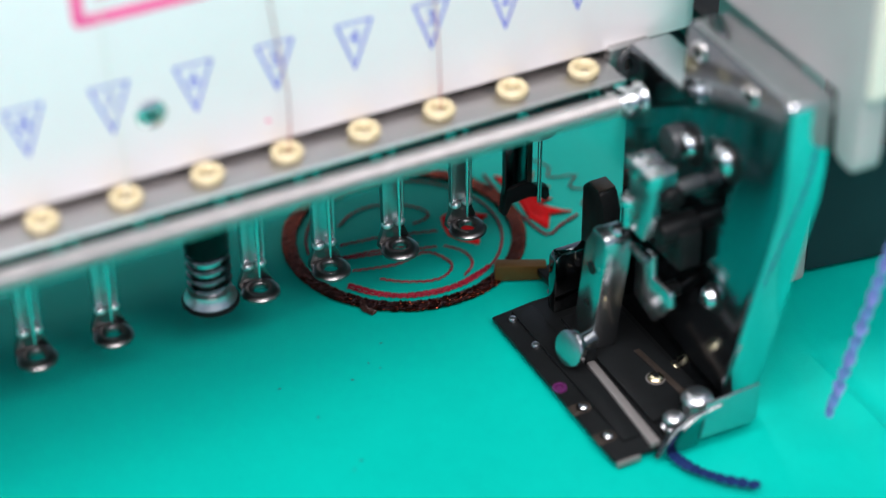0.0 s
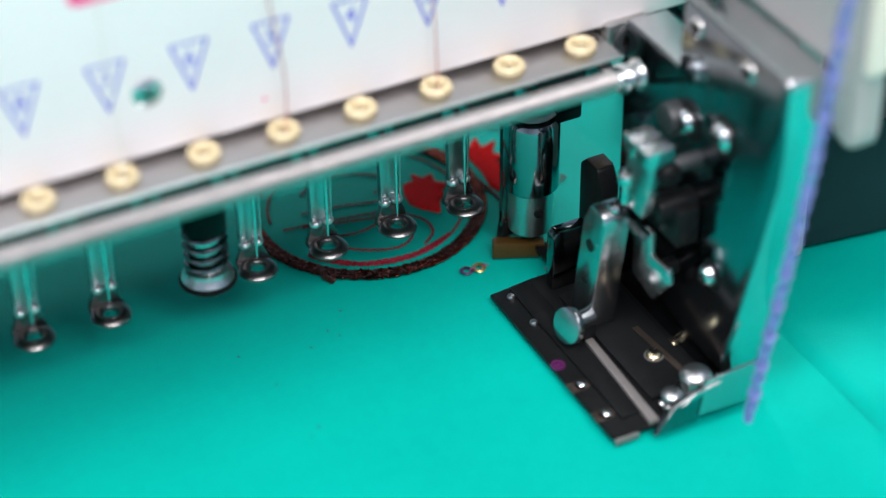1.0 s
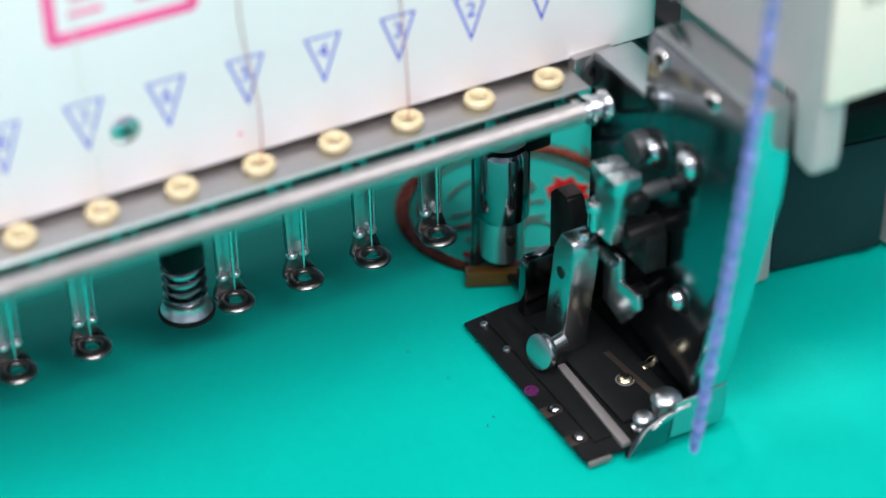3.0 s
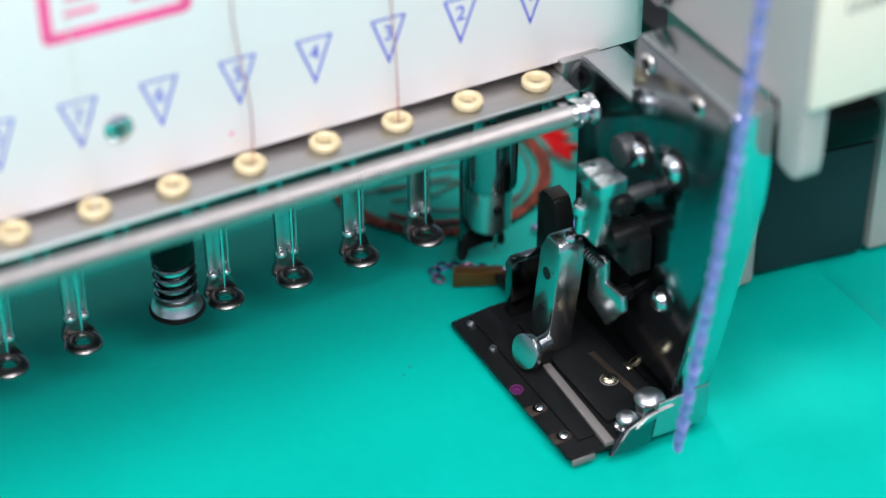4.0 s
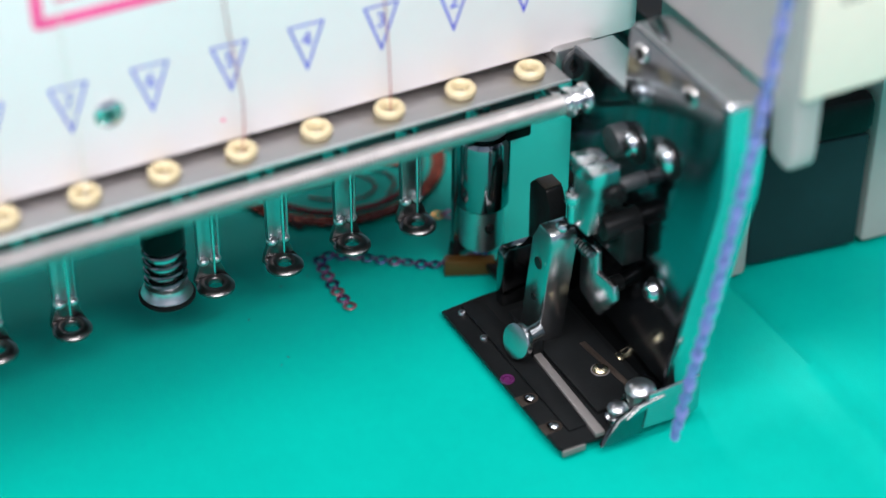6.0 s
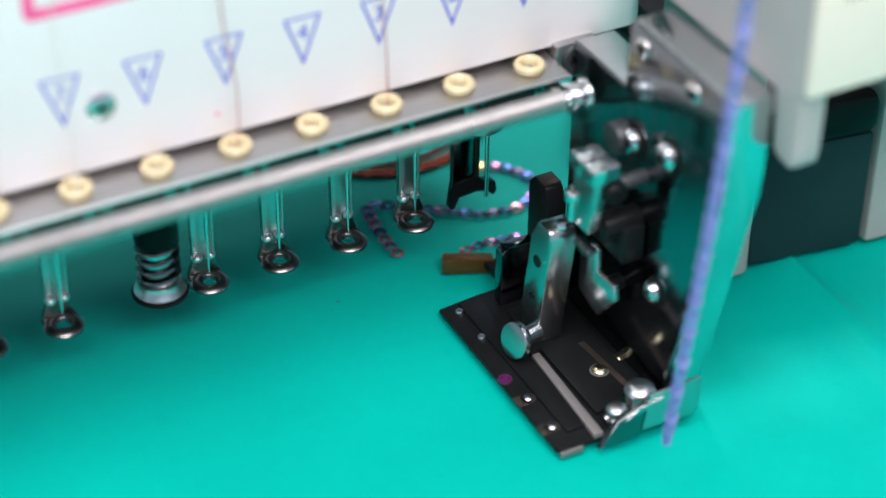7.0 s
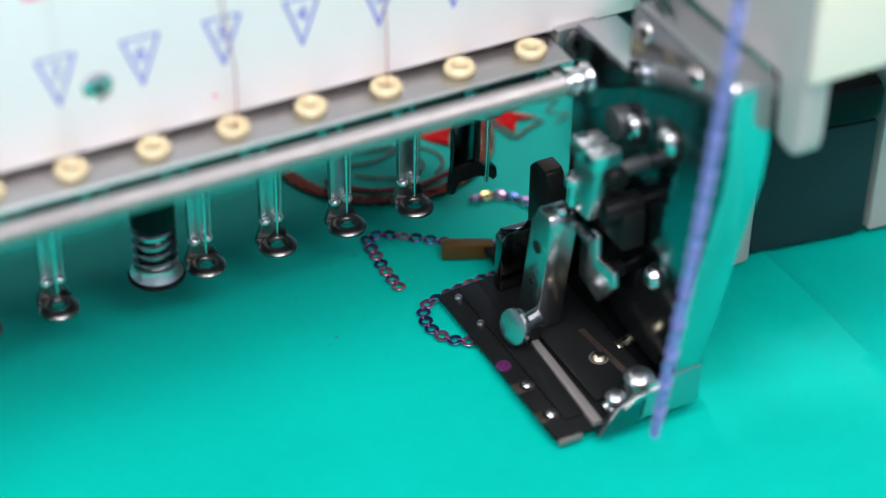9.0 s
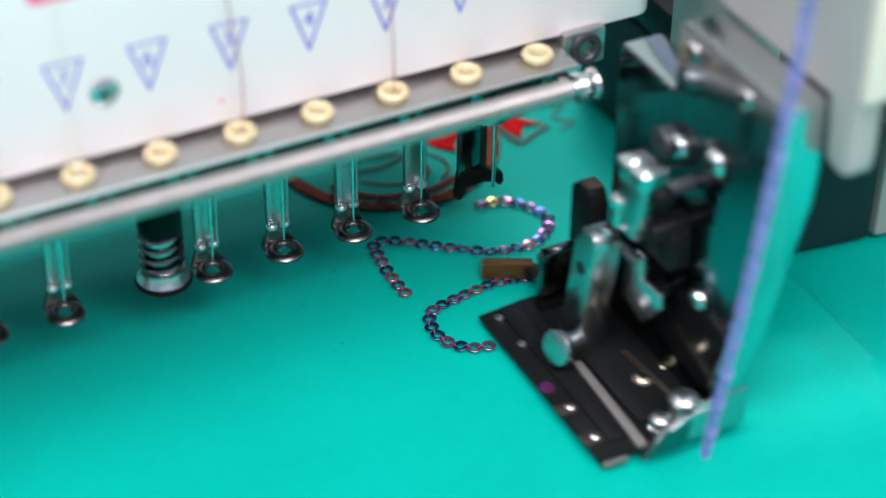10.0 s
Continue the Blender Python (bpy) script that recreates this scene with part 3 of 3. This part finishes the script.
socket_screw(feeder, 0.0098, -0.0440, 0.0020, 0.0013, 0.0010, "z", "brass")
part("brown_strip", prism([(0.0040, -0.0370), (0.0054, -0.0370), (0.0070, -0.0560), (0.0056, -0.0560)], "z", 0.0030, 0.0033, 0.0001), "browncap", feeder, "worn brown strip beside the track")
for y, z, r in ((-0.0434, 0.0566, 0.0029), (-0.0559, 0.0605, 0.0030), (-0.0545, 0.0271, 0.0024)):
    part("counterbore", moved(lathe([(0.0, 0), (r * 1.4, 0), (r * 1.4, 0.0001), (r * 1.2, 0.0003), (0.0, 0.0003)], 28, False), pose(0.0104, y - 0.0006, z, 0, -90, 0)), "black", upright, "dark counterbore round a screw")
    socket_screw(upright, 0.0101, y, z, r, 0.0020, "-x")
for y, z in ((-0.0442, 0.0782), (-0.0617, 0.0780)):
    rim = part("hole_rim", moved(lathe([(0.0013, 0), (0.0022, 0), (0.0021, 0.0002), (0.0013, 0.0004)], 28), pose(0.0103, y, z, 0, -90, 0)), "steel", upright, "bright rim of a threaded hole")
    part("hole", cyl((0.0100, y, z), (0.0106, y, z), 0.0012, 20), "black", rim, "dark threaded hole")

# parts standing on the base plate
part("guard", prism([(-0.0040, 0.0020), (-0.0040, 0.0158), (-0.0030, 0.0172), (0.0045, 0.0172), (0.0045, 0.0020)], "y", -0.0172, -0.0142, 0.0005), "darksteel", feeder, "rounded blued steel guard block")
part("cover", prism([(-0.0100, 0.0020), (-0.0190, 0.0020), (-0.0190, 0.0262), (-0.0170, 0.0300), (-0.0120, 0.0300), (-0.0100, 0.0280)], "x", 0.0062, 0.0106, 0.0005), "black", feeder, "black curved cover")
part("cover_top", prism([(0.0064, -0.0124), (0.0104, -0.0124), (0.0104, -0.0166), (0.0064, -0.0166)], "z", 0.0300, 0.0304, 0.0001), "browncap", feeder, "brownish worn cap strip")
part("edge_tab", box(-0.0158, -0.0105, -0.0644, -0.0638, 0.0002, 0.0016, 0.0001), "rail", feeder)
lever = part("lever", prism([(-0.0255, 0.0032), (-0.0335, 0.0032), (-0.0380, 0.0322), (-0.0372, 0.0348), (-0.0325, 0.0348), (-0.0298, 0.0300)], "x", -0.0044, 0.0018, 0.0005), "mirror", feeder, "polished steel lever")
part("bore", cyl((-0.0046, -0.0328, 0.0249), (-0.0042, -0.0328, 0.0249), 0.0014, 20), "black", lever)
part("bore", cyl((-0.0046, -0.0312, 0.0150), (-0.0042, -0.0312, 0.0150), 0.0008, 20), "black", lever)
socket_screw(lever, -0.0008, -0.0360, 0.0348, 0.0016, 0.0014, "z")
part("roller", merged(cyl((-0.0107, -0.0348, 0.0075), (-0.0090, -0.0345, 0.0070), 0.0040, 36, None, 0.0003), cyl((-0.0090, -0.0345, 0.0070), (-0.0040, -0.0335, 0.0070), 0.0020, 24)), "mirror", feeder, "bright steel roller disc")
part("roller_stand", box(-0.0070, -0.0042, -0.0360, -0.0325, 0.0020, 0.0066, 0.0004), "black", feeder)
part("pawl", prism([(-0.0362, 0.0179), (-0.0362, 0.0285), (-0.0370, 0.0297), (-0.0412, 0.0318), (-0.0424, 0.0312), (-0.0428, 0.0262), (-0.0492, 0.0268), (-0.0500, 0.0232), (-0.0440, 0.0156), (-0.0372, 0.0174)], "x", 0.0036, 0.0052, 0.0004), "mirror", feeder, "stepped steel pawl plate")
part("solenoid", box(0.0052, 0.0102, -0.0500, -0.0375, 0.0318, 0.0405, 0.0006), "black", feeder, "dark brownish block behind the lever")
part("pawl_pin", cyl((0.0045, -0.0420, 0.0210), (0.0108, -0.0420, 0.0210), 0.0018, 20, None, 0.0003), "black", feeder)
part("pivot_shaft", merged(cyl((0.0030, -0.0480, 0.0510), (0.0108, -0.0480, 0.0510), 0.0016, 24, None, 0.0003), cyl((0.0070, -0.0400, 0.0560), (0.0108, -0.0400, 0.0560), 0.0034, 28, None, 0.0005)), "blackplastic", feeder, "black pivot shaft")
part("spacer", cyl((0.0020, -0.0460, 0.0400), (0.0108, -0.0460, 0.0400), 0.0028, 28, None, 0.0005), "black", feeder, "black spacer")
clamp = part("clamp_arm", prism([(-0.0408, 0.0400), (-0.0472, 0.0400), (-0.0492, 0.0530), (-0.0410, 0.0530)], "x", -0.0018, 0.0010, 0.0003), "mirror", feeder, "steel clamp arm")
part("clamp_jaw", box(-0.0026, 0.0036, -0.0448, -0.0404, 0.0528, 0.0565, 0.0003), "steel", clamp, "split steel jaw")
part("clamp_jaw", box(-0.0026, 0.0036, -0.0496, -0.0451, 0.0528, 0.0565, 0.0003), "steel", clamp, "split steel jaw")
socket_screw(clamp, 0.0030, -0.0478, 0.0500, 0.0027, 0.0030, "-y", "black")
part("link_pin", merged(cyl((-0.0010, -0.0405, 0.0395), (-0.0010, -0.0405, 0.0440), 0.0014, 20, None, 0.0003), cyl((-0.0010, -0.0405, 0.0440), (-0.0010, -0.0405, 0.0466), 0.0021, 20, None, 0.0006)), "steel", feeder)
part("cross_spring", tube([(0.001 + 0.0012 * math.cos(a), -0.0395 - a * 0.00016, 0.033 + 0.0009 * math.sin(a)) for a in [0.5 * k for k in range(70)]], 0.0003, 6), "darksteel", feeder, "small tension spring")


lip = part("front_lip", prism([(0.0016, 0.0028), (0.0030, 0.0114), (0.0150, 0.0120), (0.0150, 0.0034), (0.0138, 0.0024)], "y", -0.0668, -0.0660, 0.0002), "mirror", feeder, "bent steel front lip")
# dark plate added in place of the shadow left of and under the lip
part("lip_foot", prism([(-0.0082, 0.0012), (-0.0040, 0.0070), (0.0026, 0.0096), (0.0014, 0.0014)], "y", -0.0666, -0.0652, 0.0003), "darksteel", lip, "dark added plate for the shadow beside the front lip")
part("lip_clip", prism([(-0.0030, 0.0072), (0.0000, 0.0096), (0.0064, 0.0104), (0.0044, 0.0092)], "y", -0.0674, -0.0669, 0.0002), "mirror", lip, "thin leaf-shaped clip")
for x, y, z, r in ((0.0051, -0.0598, 0.0064, 0.0033), (-0.0016, -0.0618, 0.0054, 0.0022)):
    cap = lathe([(0, 0)] + [(r * math.cos(a), 0.0004 + r * 0.55 * math.sin(a)) for a in [k * math.pi / 16 for k in range(9)]], 28, False)
    nut = part("thumb_nut", merged(cyl((x, y, 0.0020), (x, y, z), r * 0.85, 6), moved(cap, pose(x, y, z))), "satin", feeder, "rounded bright thumb nut")
    part("nut_collar", moved(lathe([(r * 0.8, 0), (r * 1.12, 0), (r * 1.12, 0.0006), (r * 0.8, 0.0008)], 28), pose(x, y, 0.0034)), "steel", nut)
part("tongue", moved(prism([(-0.0057, 0.0006), (-0.0057, 0.0042), (-0.0051, 0.0046), (0.0057, 0.0042), (0.0057, 0.0006)], "y", -0.0014, 0.0014, 0.0002), pose(-0.0032, -0.0006, 0, 0, 0, -24)), "gold", feeder, "amber brass delivery tongue")
part("tongue_arm", box(-0.0005, 0.0050, -0.0160, -0.0030, 0.0020, 0.0038, 0.0004), "black", feeder)

# motor bracket and control panel on the feeder's far side
part("side_bracket", prism([(-0.0165, 0.0824), (-0.0728, 0.0822), (-0.0738, 0.0705), (-0.0748, 0.0692), (-0.0790, 0.0684), (-0.0808, 0.0694), (-0.0812, 0.0730), (-0.0812, 0.2000), (-0.0165, 0.2000)], "x", 0.0204, 0.0262, 0.0010), "grey", feeder, "cast grey side bracket with a rounded end")
bracket_screw = part("bracket_screw", moved(lathe([(0.0016, 0), (0.0034, 0), (0.0034, 0.0014), (0.0028, 0.0020), (0.0016, 0.0020)], 28), pose(0.0203, -0.0335, 0.0868, 0, -90, 0)), "darksteel", feeder, "dark socket-head screw")
part("socket", cyl((0.0190, -0.0335, 0.0868), (0.0203, -0.0335, 0.0868), 0.0017, 6), "black", bracket_screw)
# the second box, unseen behind the panel, is deepened to shade the cloth
panel = part("control_panel", merged(box(0.0204, 0.0900, -0.0830, -0.0812, 0.0856, 0.1600, 0.0006), box(0.0266, 0.0700, -0.0810, -0.0250, 0.0866, 0.1590, 0.0010)), "cream", feeder, "cream enamel control panel")
words("DOWN", 0.0031, "blackink", panel, pose(0.0312, -0.08304, 0.1056, 90, 0, 0))

# sequin ribbon that hangs before the feeder
strip = thing("sequin_ribbon", "hanging ribbon of linked blue iridescent sequins", "ribbon")


def ribbon_point(u):
    return 0.012 * u * u, -0.006 * math.sin(3.0 * u), 0.135 * u


part("carrier_thread", tube([ribbon_point(k / 30) for k in range(31)], 0.0004, 6), "bluefoil", strip)
disc_me = finish(cyl((0, 0, -0.00008), (0, 0, 0.00008), 0.0014, 16), "linked_sequin", "bluefoil")
for k in range(118):
    ob = new("linked_sequin", disc_me)
    ob.parent, ob.matrix_basis = strip, pose(*ribbon_point(k / 117), 66 + 14 * math.sin(k * 0.9), 0, 20 + 32 * math.sin(k * 1.9))

# short free end of the ribbon lying before the feeder
navy_me = finish(cyl((0, 0, -0.00008), (0, 0, 0.00008), 0.0013, 16), "linked_sequin", "navyfoil")
tail = thing("loose_sequin_chain", "short dark blue chain of linked sequins on the cloth", "sequin chain")
for k in range(11):
    u = k / 10
    ob = new("linked_sequin", navy_me)
    ob.parent, ob.matrix_basis = tail, pose(-0.0045 + 0.0095 * u * u, -0.0660 - 0.0155 * u, 0.0012, 8 * math.sin(k), 6 * math.cos(k), 0)

# ---- neighbouring machine parts ----
single("grey_post", prism([(0.0440, -0.0315), (0.0505, -0.0315), (0.0520, -0.0290), (0.0520, 0.0000), (0.0440, 0.0000)], "z", 0.0019, 0.1200, 0.0010), "grey", "grey cast machine post standing on the cloth", "post")
dark = thing("hook_housing", "dark machine housing with a rounded black cap", "housing")
part("body", prism([(0.0524, -0.0292), (0.0798, -0.0334), (0.0798, 0.0500), (0.0524, 0.0500)], "z", 0.0019, 0.0320, 0.0008), "darkteal", dark)
part("cap", prism([(0.0522, -0.0302), (0.0802, -0.0345), (0.0802, 0.0500), (0.0522, 0.0500)], "z", 0.0321, 0.0425, 0.0026), "black", dark, "rounded black cap")
single("grey_post", prism([(0.0810, -0.0338), (0.1100, -0.0360), (0.1100, 0.0100), (0.0810, 0.0100)], "z", 0.0019, 0.1200, 0.0010), "grey", "pale grey machine post standing on the cloth", "post")

# ---- threads ----
for x, mat, sway in ((-0.0640, "thread", 0.0012), (-0.0320, "thread", 0.0003), (-0.0960, "palethread", 0.0006)):
    pts = [(x + sway * math.sin(k * 0.9) * (1 - k / 20), -0.0168 - 0.0029 * (1 - min(1, k / 6)), 0.0625 + 0.0065 * k) for k in range(20)]
    single("thread", tube(pts, 0.00013, 6), mat, "fine maroon thread running into a guide" if mat == "thread" else "fine pale thread running into a guide", "thread", "threads on the face panel")
part("red_speck", box(-0.0665, -0.0658, -0.01606, -0.0160, 0.0690, 0.0696, 0), "pink", head)

# ---- sequins laid on the cloth ----
CHAIN_A = [(9, -32.6), (13.8, -33.2), (17.7, -36.8), (20.1, -41.9), (19.5, -45.8), (14, -50.3), (8.7, -50.8), (2.3, -49.3), (-2.8, -45.6), (-8.9, -41), (-14, -37.1), (-19.4, -35.2), (-20.9, -42.6), (-21.4, -49.3), (-21.2, -54.9)]
CHAIN_B = [(-12.5, -78.7), (-16.2, -77.9), (-19.5, -75.3), (-21.4, -71.2), (-21, -66), (-18.4, -62.5), (-14.5, -61.6), (-7.7, -60.4), (-1.9, -59.9), (5.2, -61.1)]
sequin_me = finish(lathe([(0.00078, 0.0), (0.0015, 0.0001), (0.00158, 0.0002), (0.0015, 0.00028), (0.00078, 0.00016)], 24), "sequin", "sequin")
stitch_me = finish(tube([(0.0007, 0, 0.0001), (0.0009, 0, 0.0004), (0.0015, 0.0001, 0.0005), (0.0020, 0, 0.0004), (0.0022, 0, 0.0002)], 0.00016, 6), "stitch", "stitch")
CLOTH = [
    (0.0, -19.2, 25.0), (0.5, -12.6, 23.4), (1.0, -25.0, 32.0), (1.5, -16.6, 43.9), (2.0, -2.3, 35.1), (2.5, 9.5, 28.3),
    (3.0, 15.7, 23.0), (4.5, 6.6, 52.8), (5.0, -3.5, 50.0), (5.5, -17.4, 49.7), (7.0, 6.9, 66.4), (7.5, 13.3, 56.2),
    (8.0, 1.6, 49.4), (8.5, -0.8, 50.0), (9.0, -0.4, 50.5), (10.0, -0.6, 50.4)]


def cloth_at(t):
    """Place of the cloth at a time, in millimetres, on a soft curve through the rows."""
    for k in range(len(CLOTH) - 1):
        a, b = CLOTH[k], CLOTH[k + 1]
        if t <= b[0] + 1e-6:
            p, n = CLOTH[max(k - 1, 0)], CLOTH[min(k + 2, len(CLOTH) - 1)]
            h = b[0] - a[0]
            f = (t - a[0]) / h
            out = []
            for c in (1, 2):
                m0 = h * (b[c] - p[c]) / max(b[0] - p[0], 0.1) * 0.6
                m1 = h * (n[c] - a[c]) / max(n[0] - a[0], 0.1) * 0.6
                out.append((2 * f ** 3 - 3 * f * f + 1) * a[c] + (f ** 3 - 2 * f * f + f) * m0 + (3 * f * f - 2 * f ** 3) * b[c] + (f ** 3 - f * f) * m1)
            return out
    return CLOTH[-1][1:]


GRID = [0.25 * k for k in range(35)] + [9.0, 10.0]
SEQUINS = []
for chain, t0, t1 in ((CHAIN_A, 0.75, 4.6), (CHAIN_B[::-1], 6.5, 8.2)):
    line = smooth_line(chain, 2.9)
    for k, p in enumerate(line):
        d = line[min(k + 1, len(line) - 1)] - line[max(k - 1, 0)]
        ob = tagged(new("sequin", sequin_me), "small violet iridescent sequin with a centre hole", "sequin", "sequins stitched on the cloth")
        if k < len(line) - 1:
            new("stitch", stitch_me).parent = ob
        SEQUINS.append((ob, p, math.degrees(math.atan2(d.y, d.x)), t0 + (t1 - t0) * k / (len(line) - 1), random.uniform(-7, 7), random.uniform(-7, 7)))


def motions():
    walk(cloth, [(t, pose(cloth_at(t)[0] * MM, cloth_at(t)[1] * MM, 0)) for t in GRID])
    # needle strokes: seconds and lift above the lowest place
    strokes = [(0, 1), (0.12, 0.9), (0.2, 0.0), (0.3, 0.0), (0.4, 0.9), (0.5, 0.0), (0.7, 0.0), (1.0, 0.0), (1.4, 0.0), (1.5, 0.25), (1.6, 0.0), (2.2, 0.0), (2.35, 0.1), (2.5, 1), (2.6, 0.4), (2.8, 0.0), (3.2, 0.1), (3.5, 0.9), (3.8, 0.0), (4.3, 0.8), (4.6, 0.8), (4.8, 0.6), (5.0, 0.9), (5.3, 0.3), (5.5, 0.8), (5.9, 0.0), (6.3, 0.4), (6.7, 1), (7.0, 1), (7.15, 0.4), (7.3, 0.2), (7.5, 0.55), (7.75, 1), (7.9, 0.1), (8.0, 0.0), (8.2, 0.3), (8.3, 0.9), (8.4, 1), (8.5, 0.0), (8.6, 1), (8.8, 1), (10, 1)]
    walk(needle_bar, [(t, pose(0, 0, 0.0108 + 0.031 * u)) for t, u in strokes])
    walk(work_foot, [(t, pose(0, 0, 0.0032 + 0.0145 * u)) for t, u in strokes])
    walk(feeder, [(0, pose(0, 0, 0)), (9.7, pose(0, 0, 0)), (9.85, pose(0.0006, -0.0012, 0)), (10, pose(0.0042, -0.0078, 0))])
    swing = [(0, 0.0225, 6), (0.5, 0.0120, 5), (1.0, 0.0040, 2), (1.7, 0.0, -3), (2.0, -0.0012, -3), (2.5, -0.0023, 0), (3.0, -0.0015, 0), (4.5, -0.0010, 0), (5.0, 0.0, 0), (5.5, 0.0010, 4), (6.2, 0.0, 2), (7.0, -0.0015, 0), (7.5, -0.0020, 0), (9.0, -0.0040, 0), (9.7, -0.0040, 0)]
    swing += [(10, 0.0012, 0)]
    times, xs, leans = zip(*swing)
    rows = []
    for k in range(301):
        t = k / 30
        away = max(0.0, (t - 9.7) / 0.3)
        sway = 0.7 * math.sin(t * 41) + 0.3 * math.sin(t * 67 + 1)
        rows.append((t, pose(np.interp(t, times, xs), -0.080 - 0.0075 * away, 0.012, 0, np.interp(t, times, leans) + sway, 0)))
    walk(strip, rows)
    walk(tail, [(0, pose(0, 0, 0)), (0.6, pose(0.0005, 0.002, 0)), (0.95, pose(0.003, 0.0175, -0.0002)), (9.7, pose(0.003, 0.0175, -0.0002)), (10, pose(0.0072, 0.0097, -0.0002))])
    for ob, p, turn, t, rx, ry in SEQUINS:
        lay = math.ceil(t * 4) / 4
        wait = pose(0.001, -0.010, 0.0012, 0, 0, turn)
        rows = [(0, wait), (lay - 0.2, wait)]
        for g in GRID:
            if g >= lay:
                x, y = cloth_at(g)
                rows.append((g, pose((x + p.x) * MM, (y + p.y) * MM, 0.0004, rx, ry, turn)))
        walk(ob, rows)


motions()
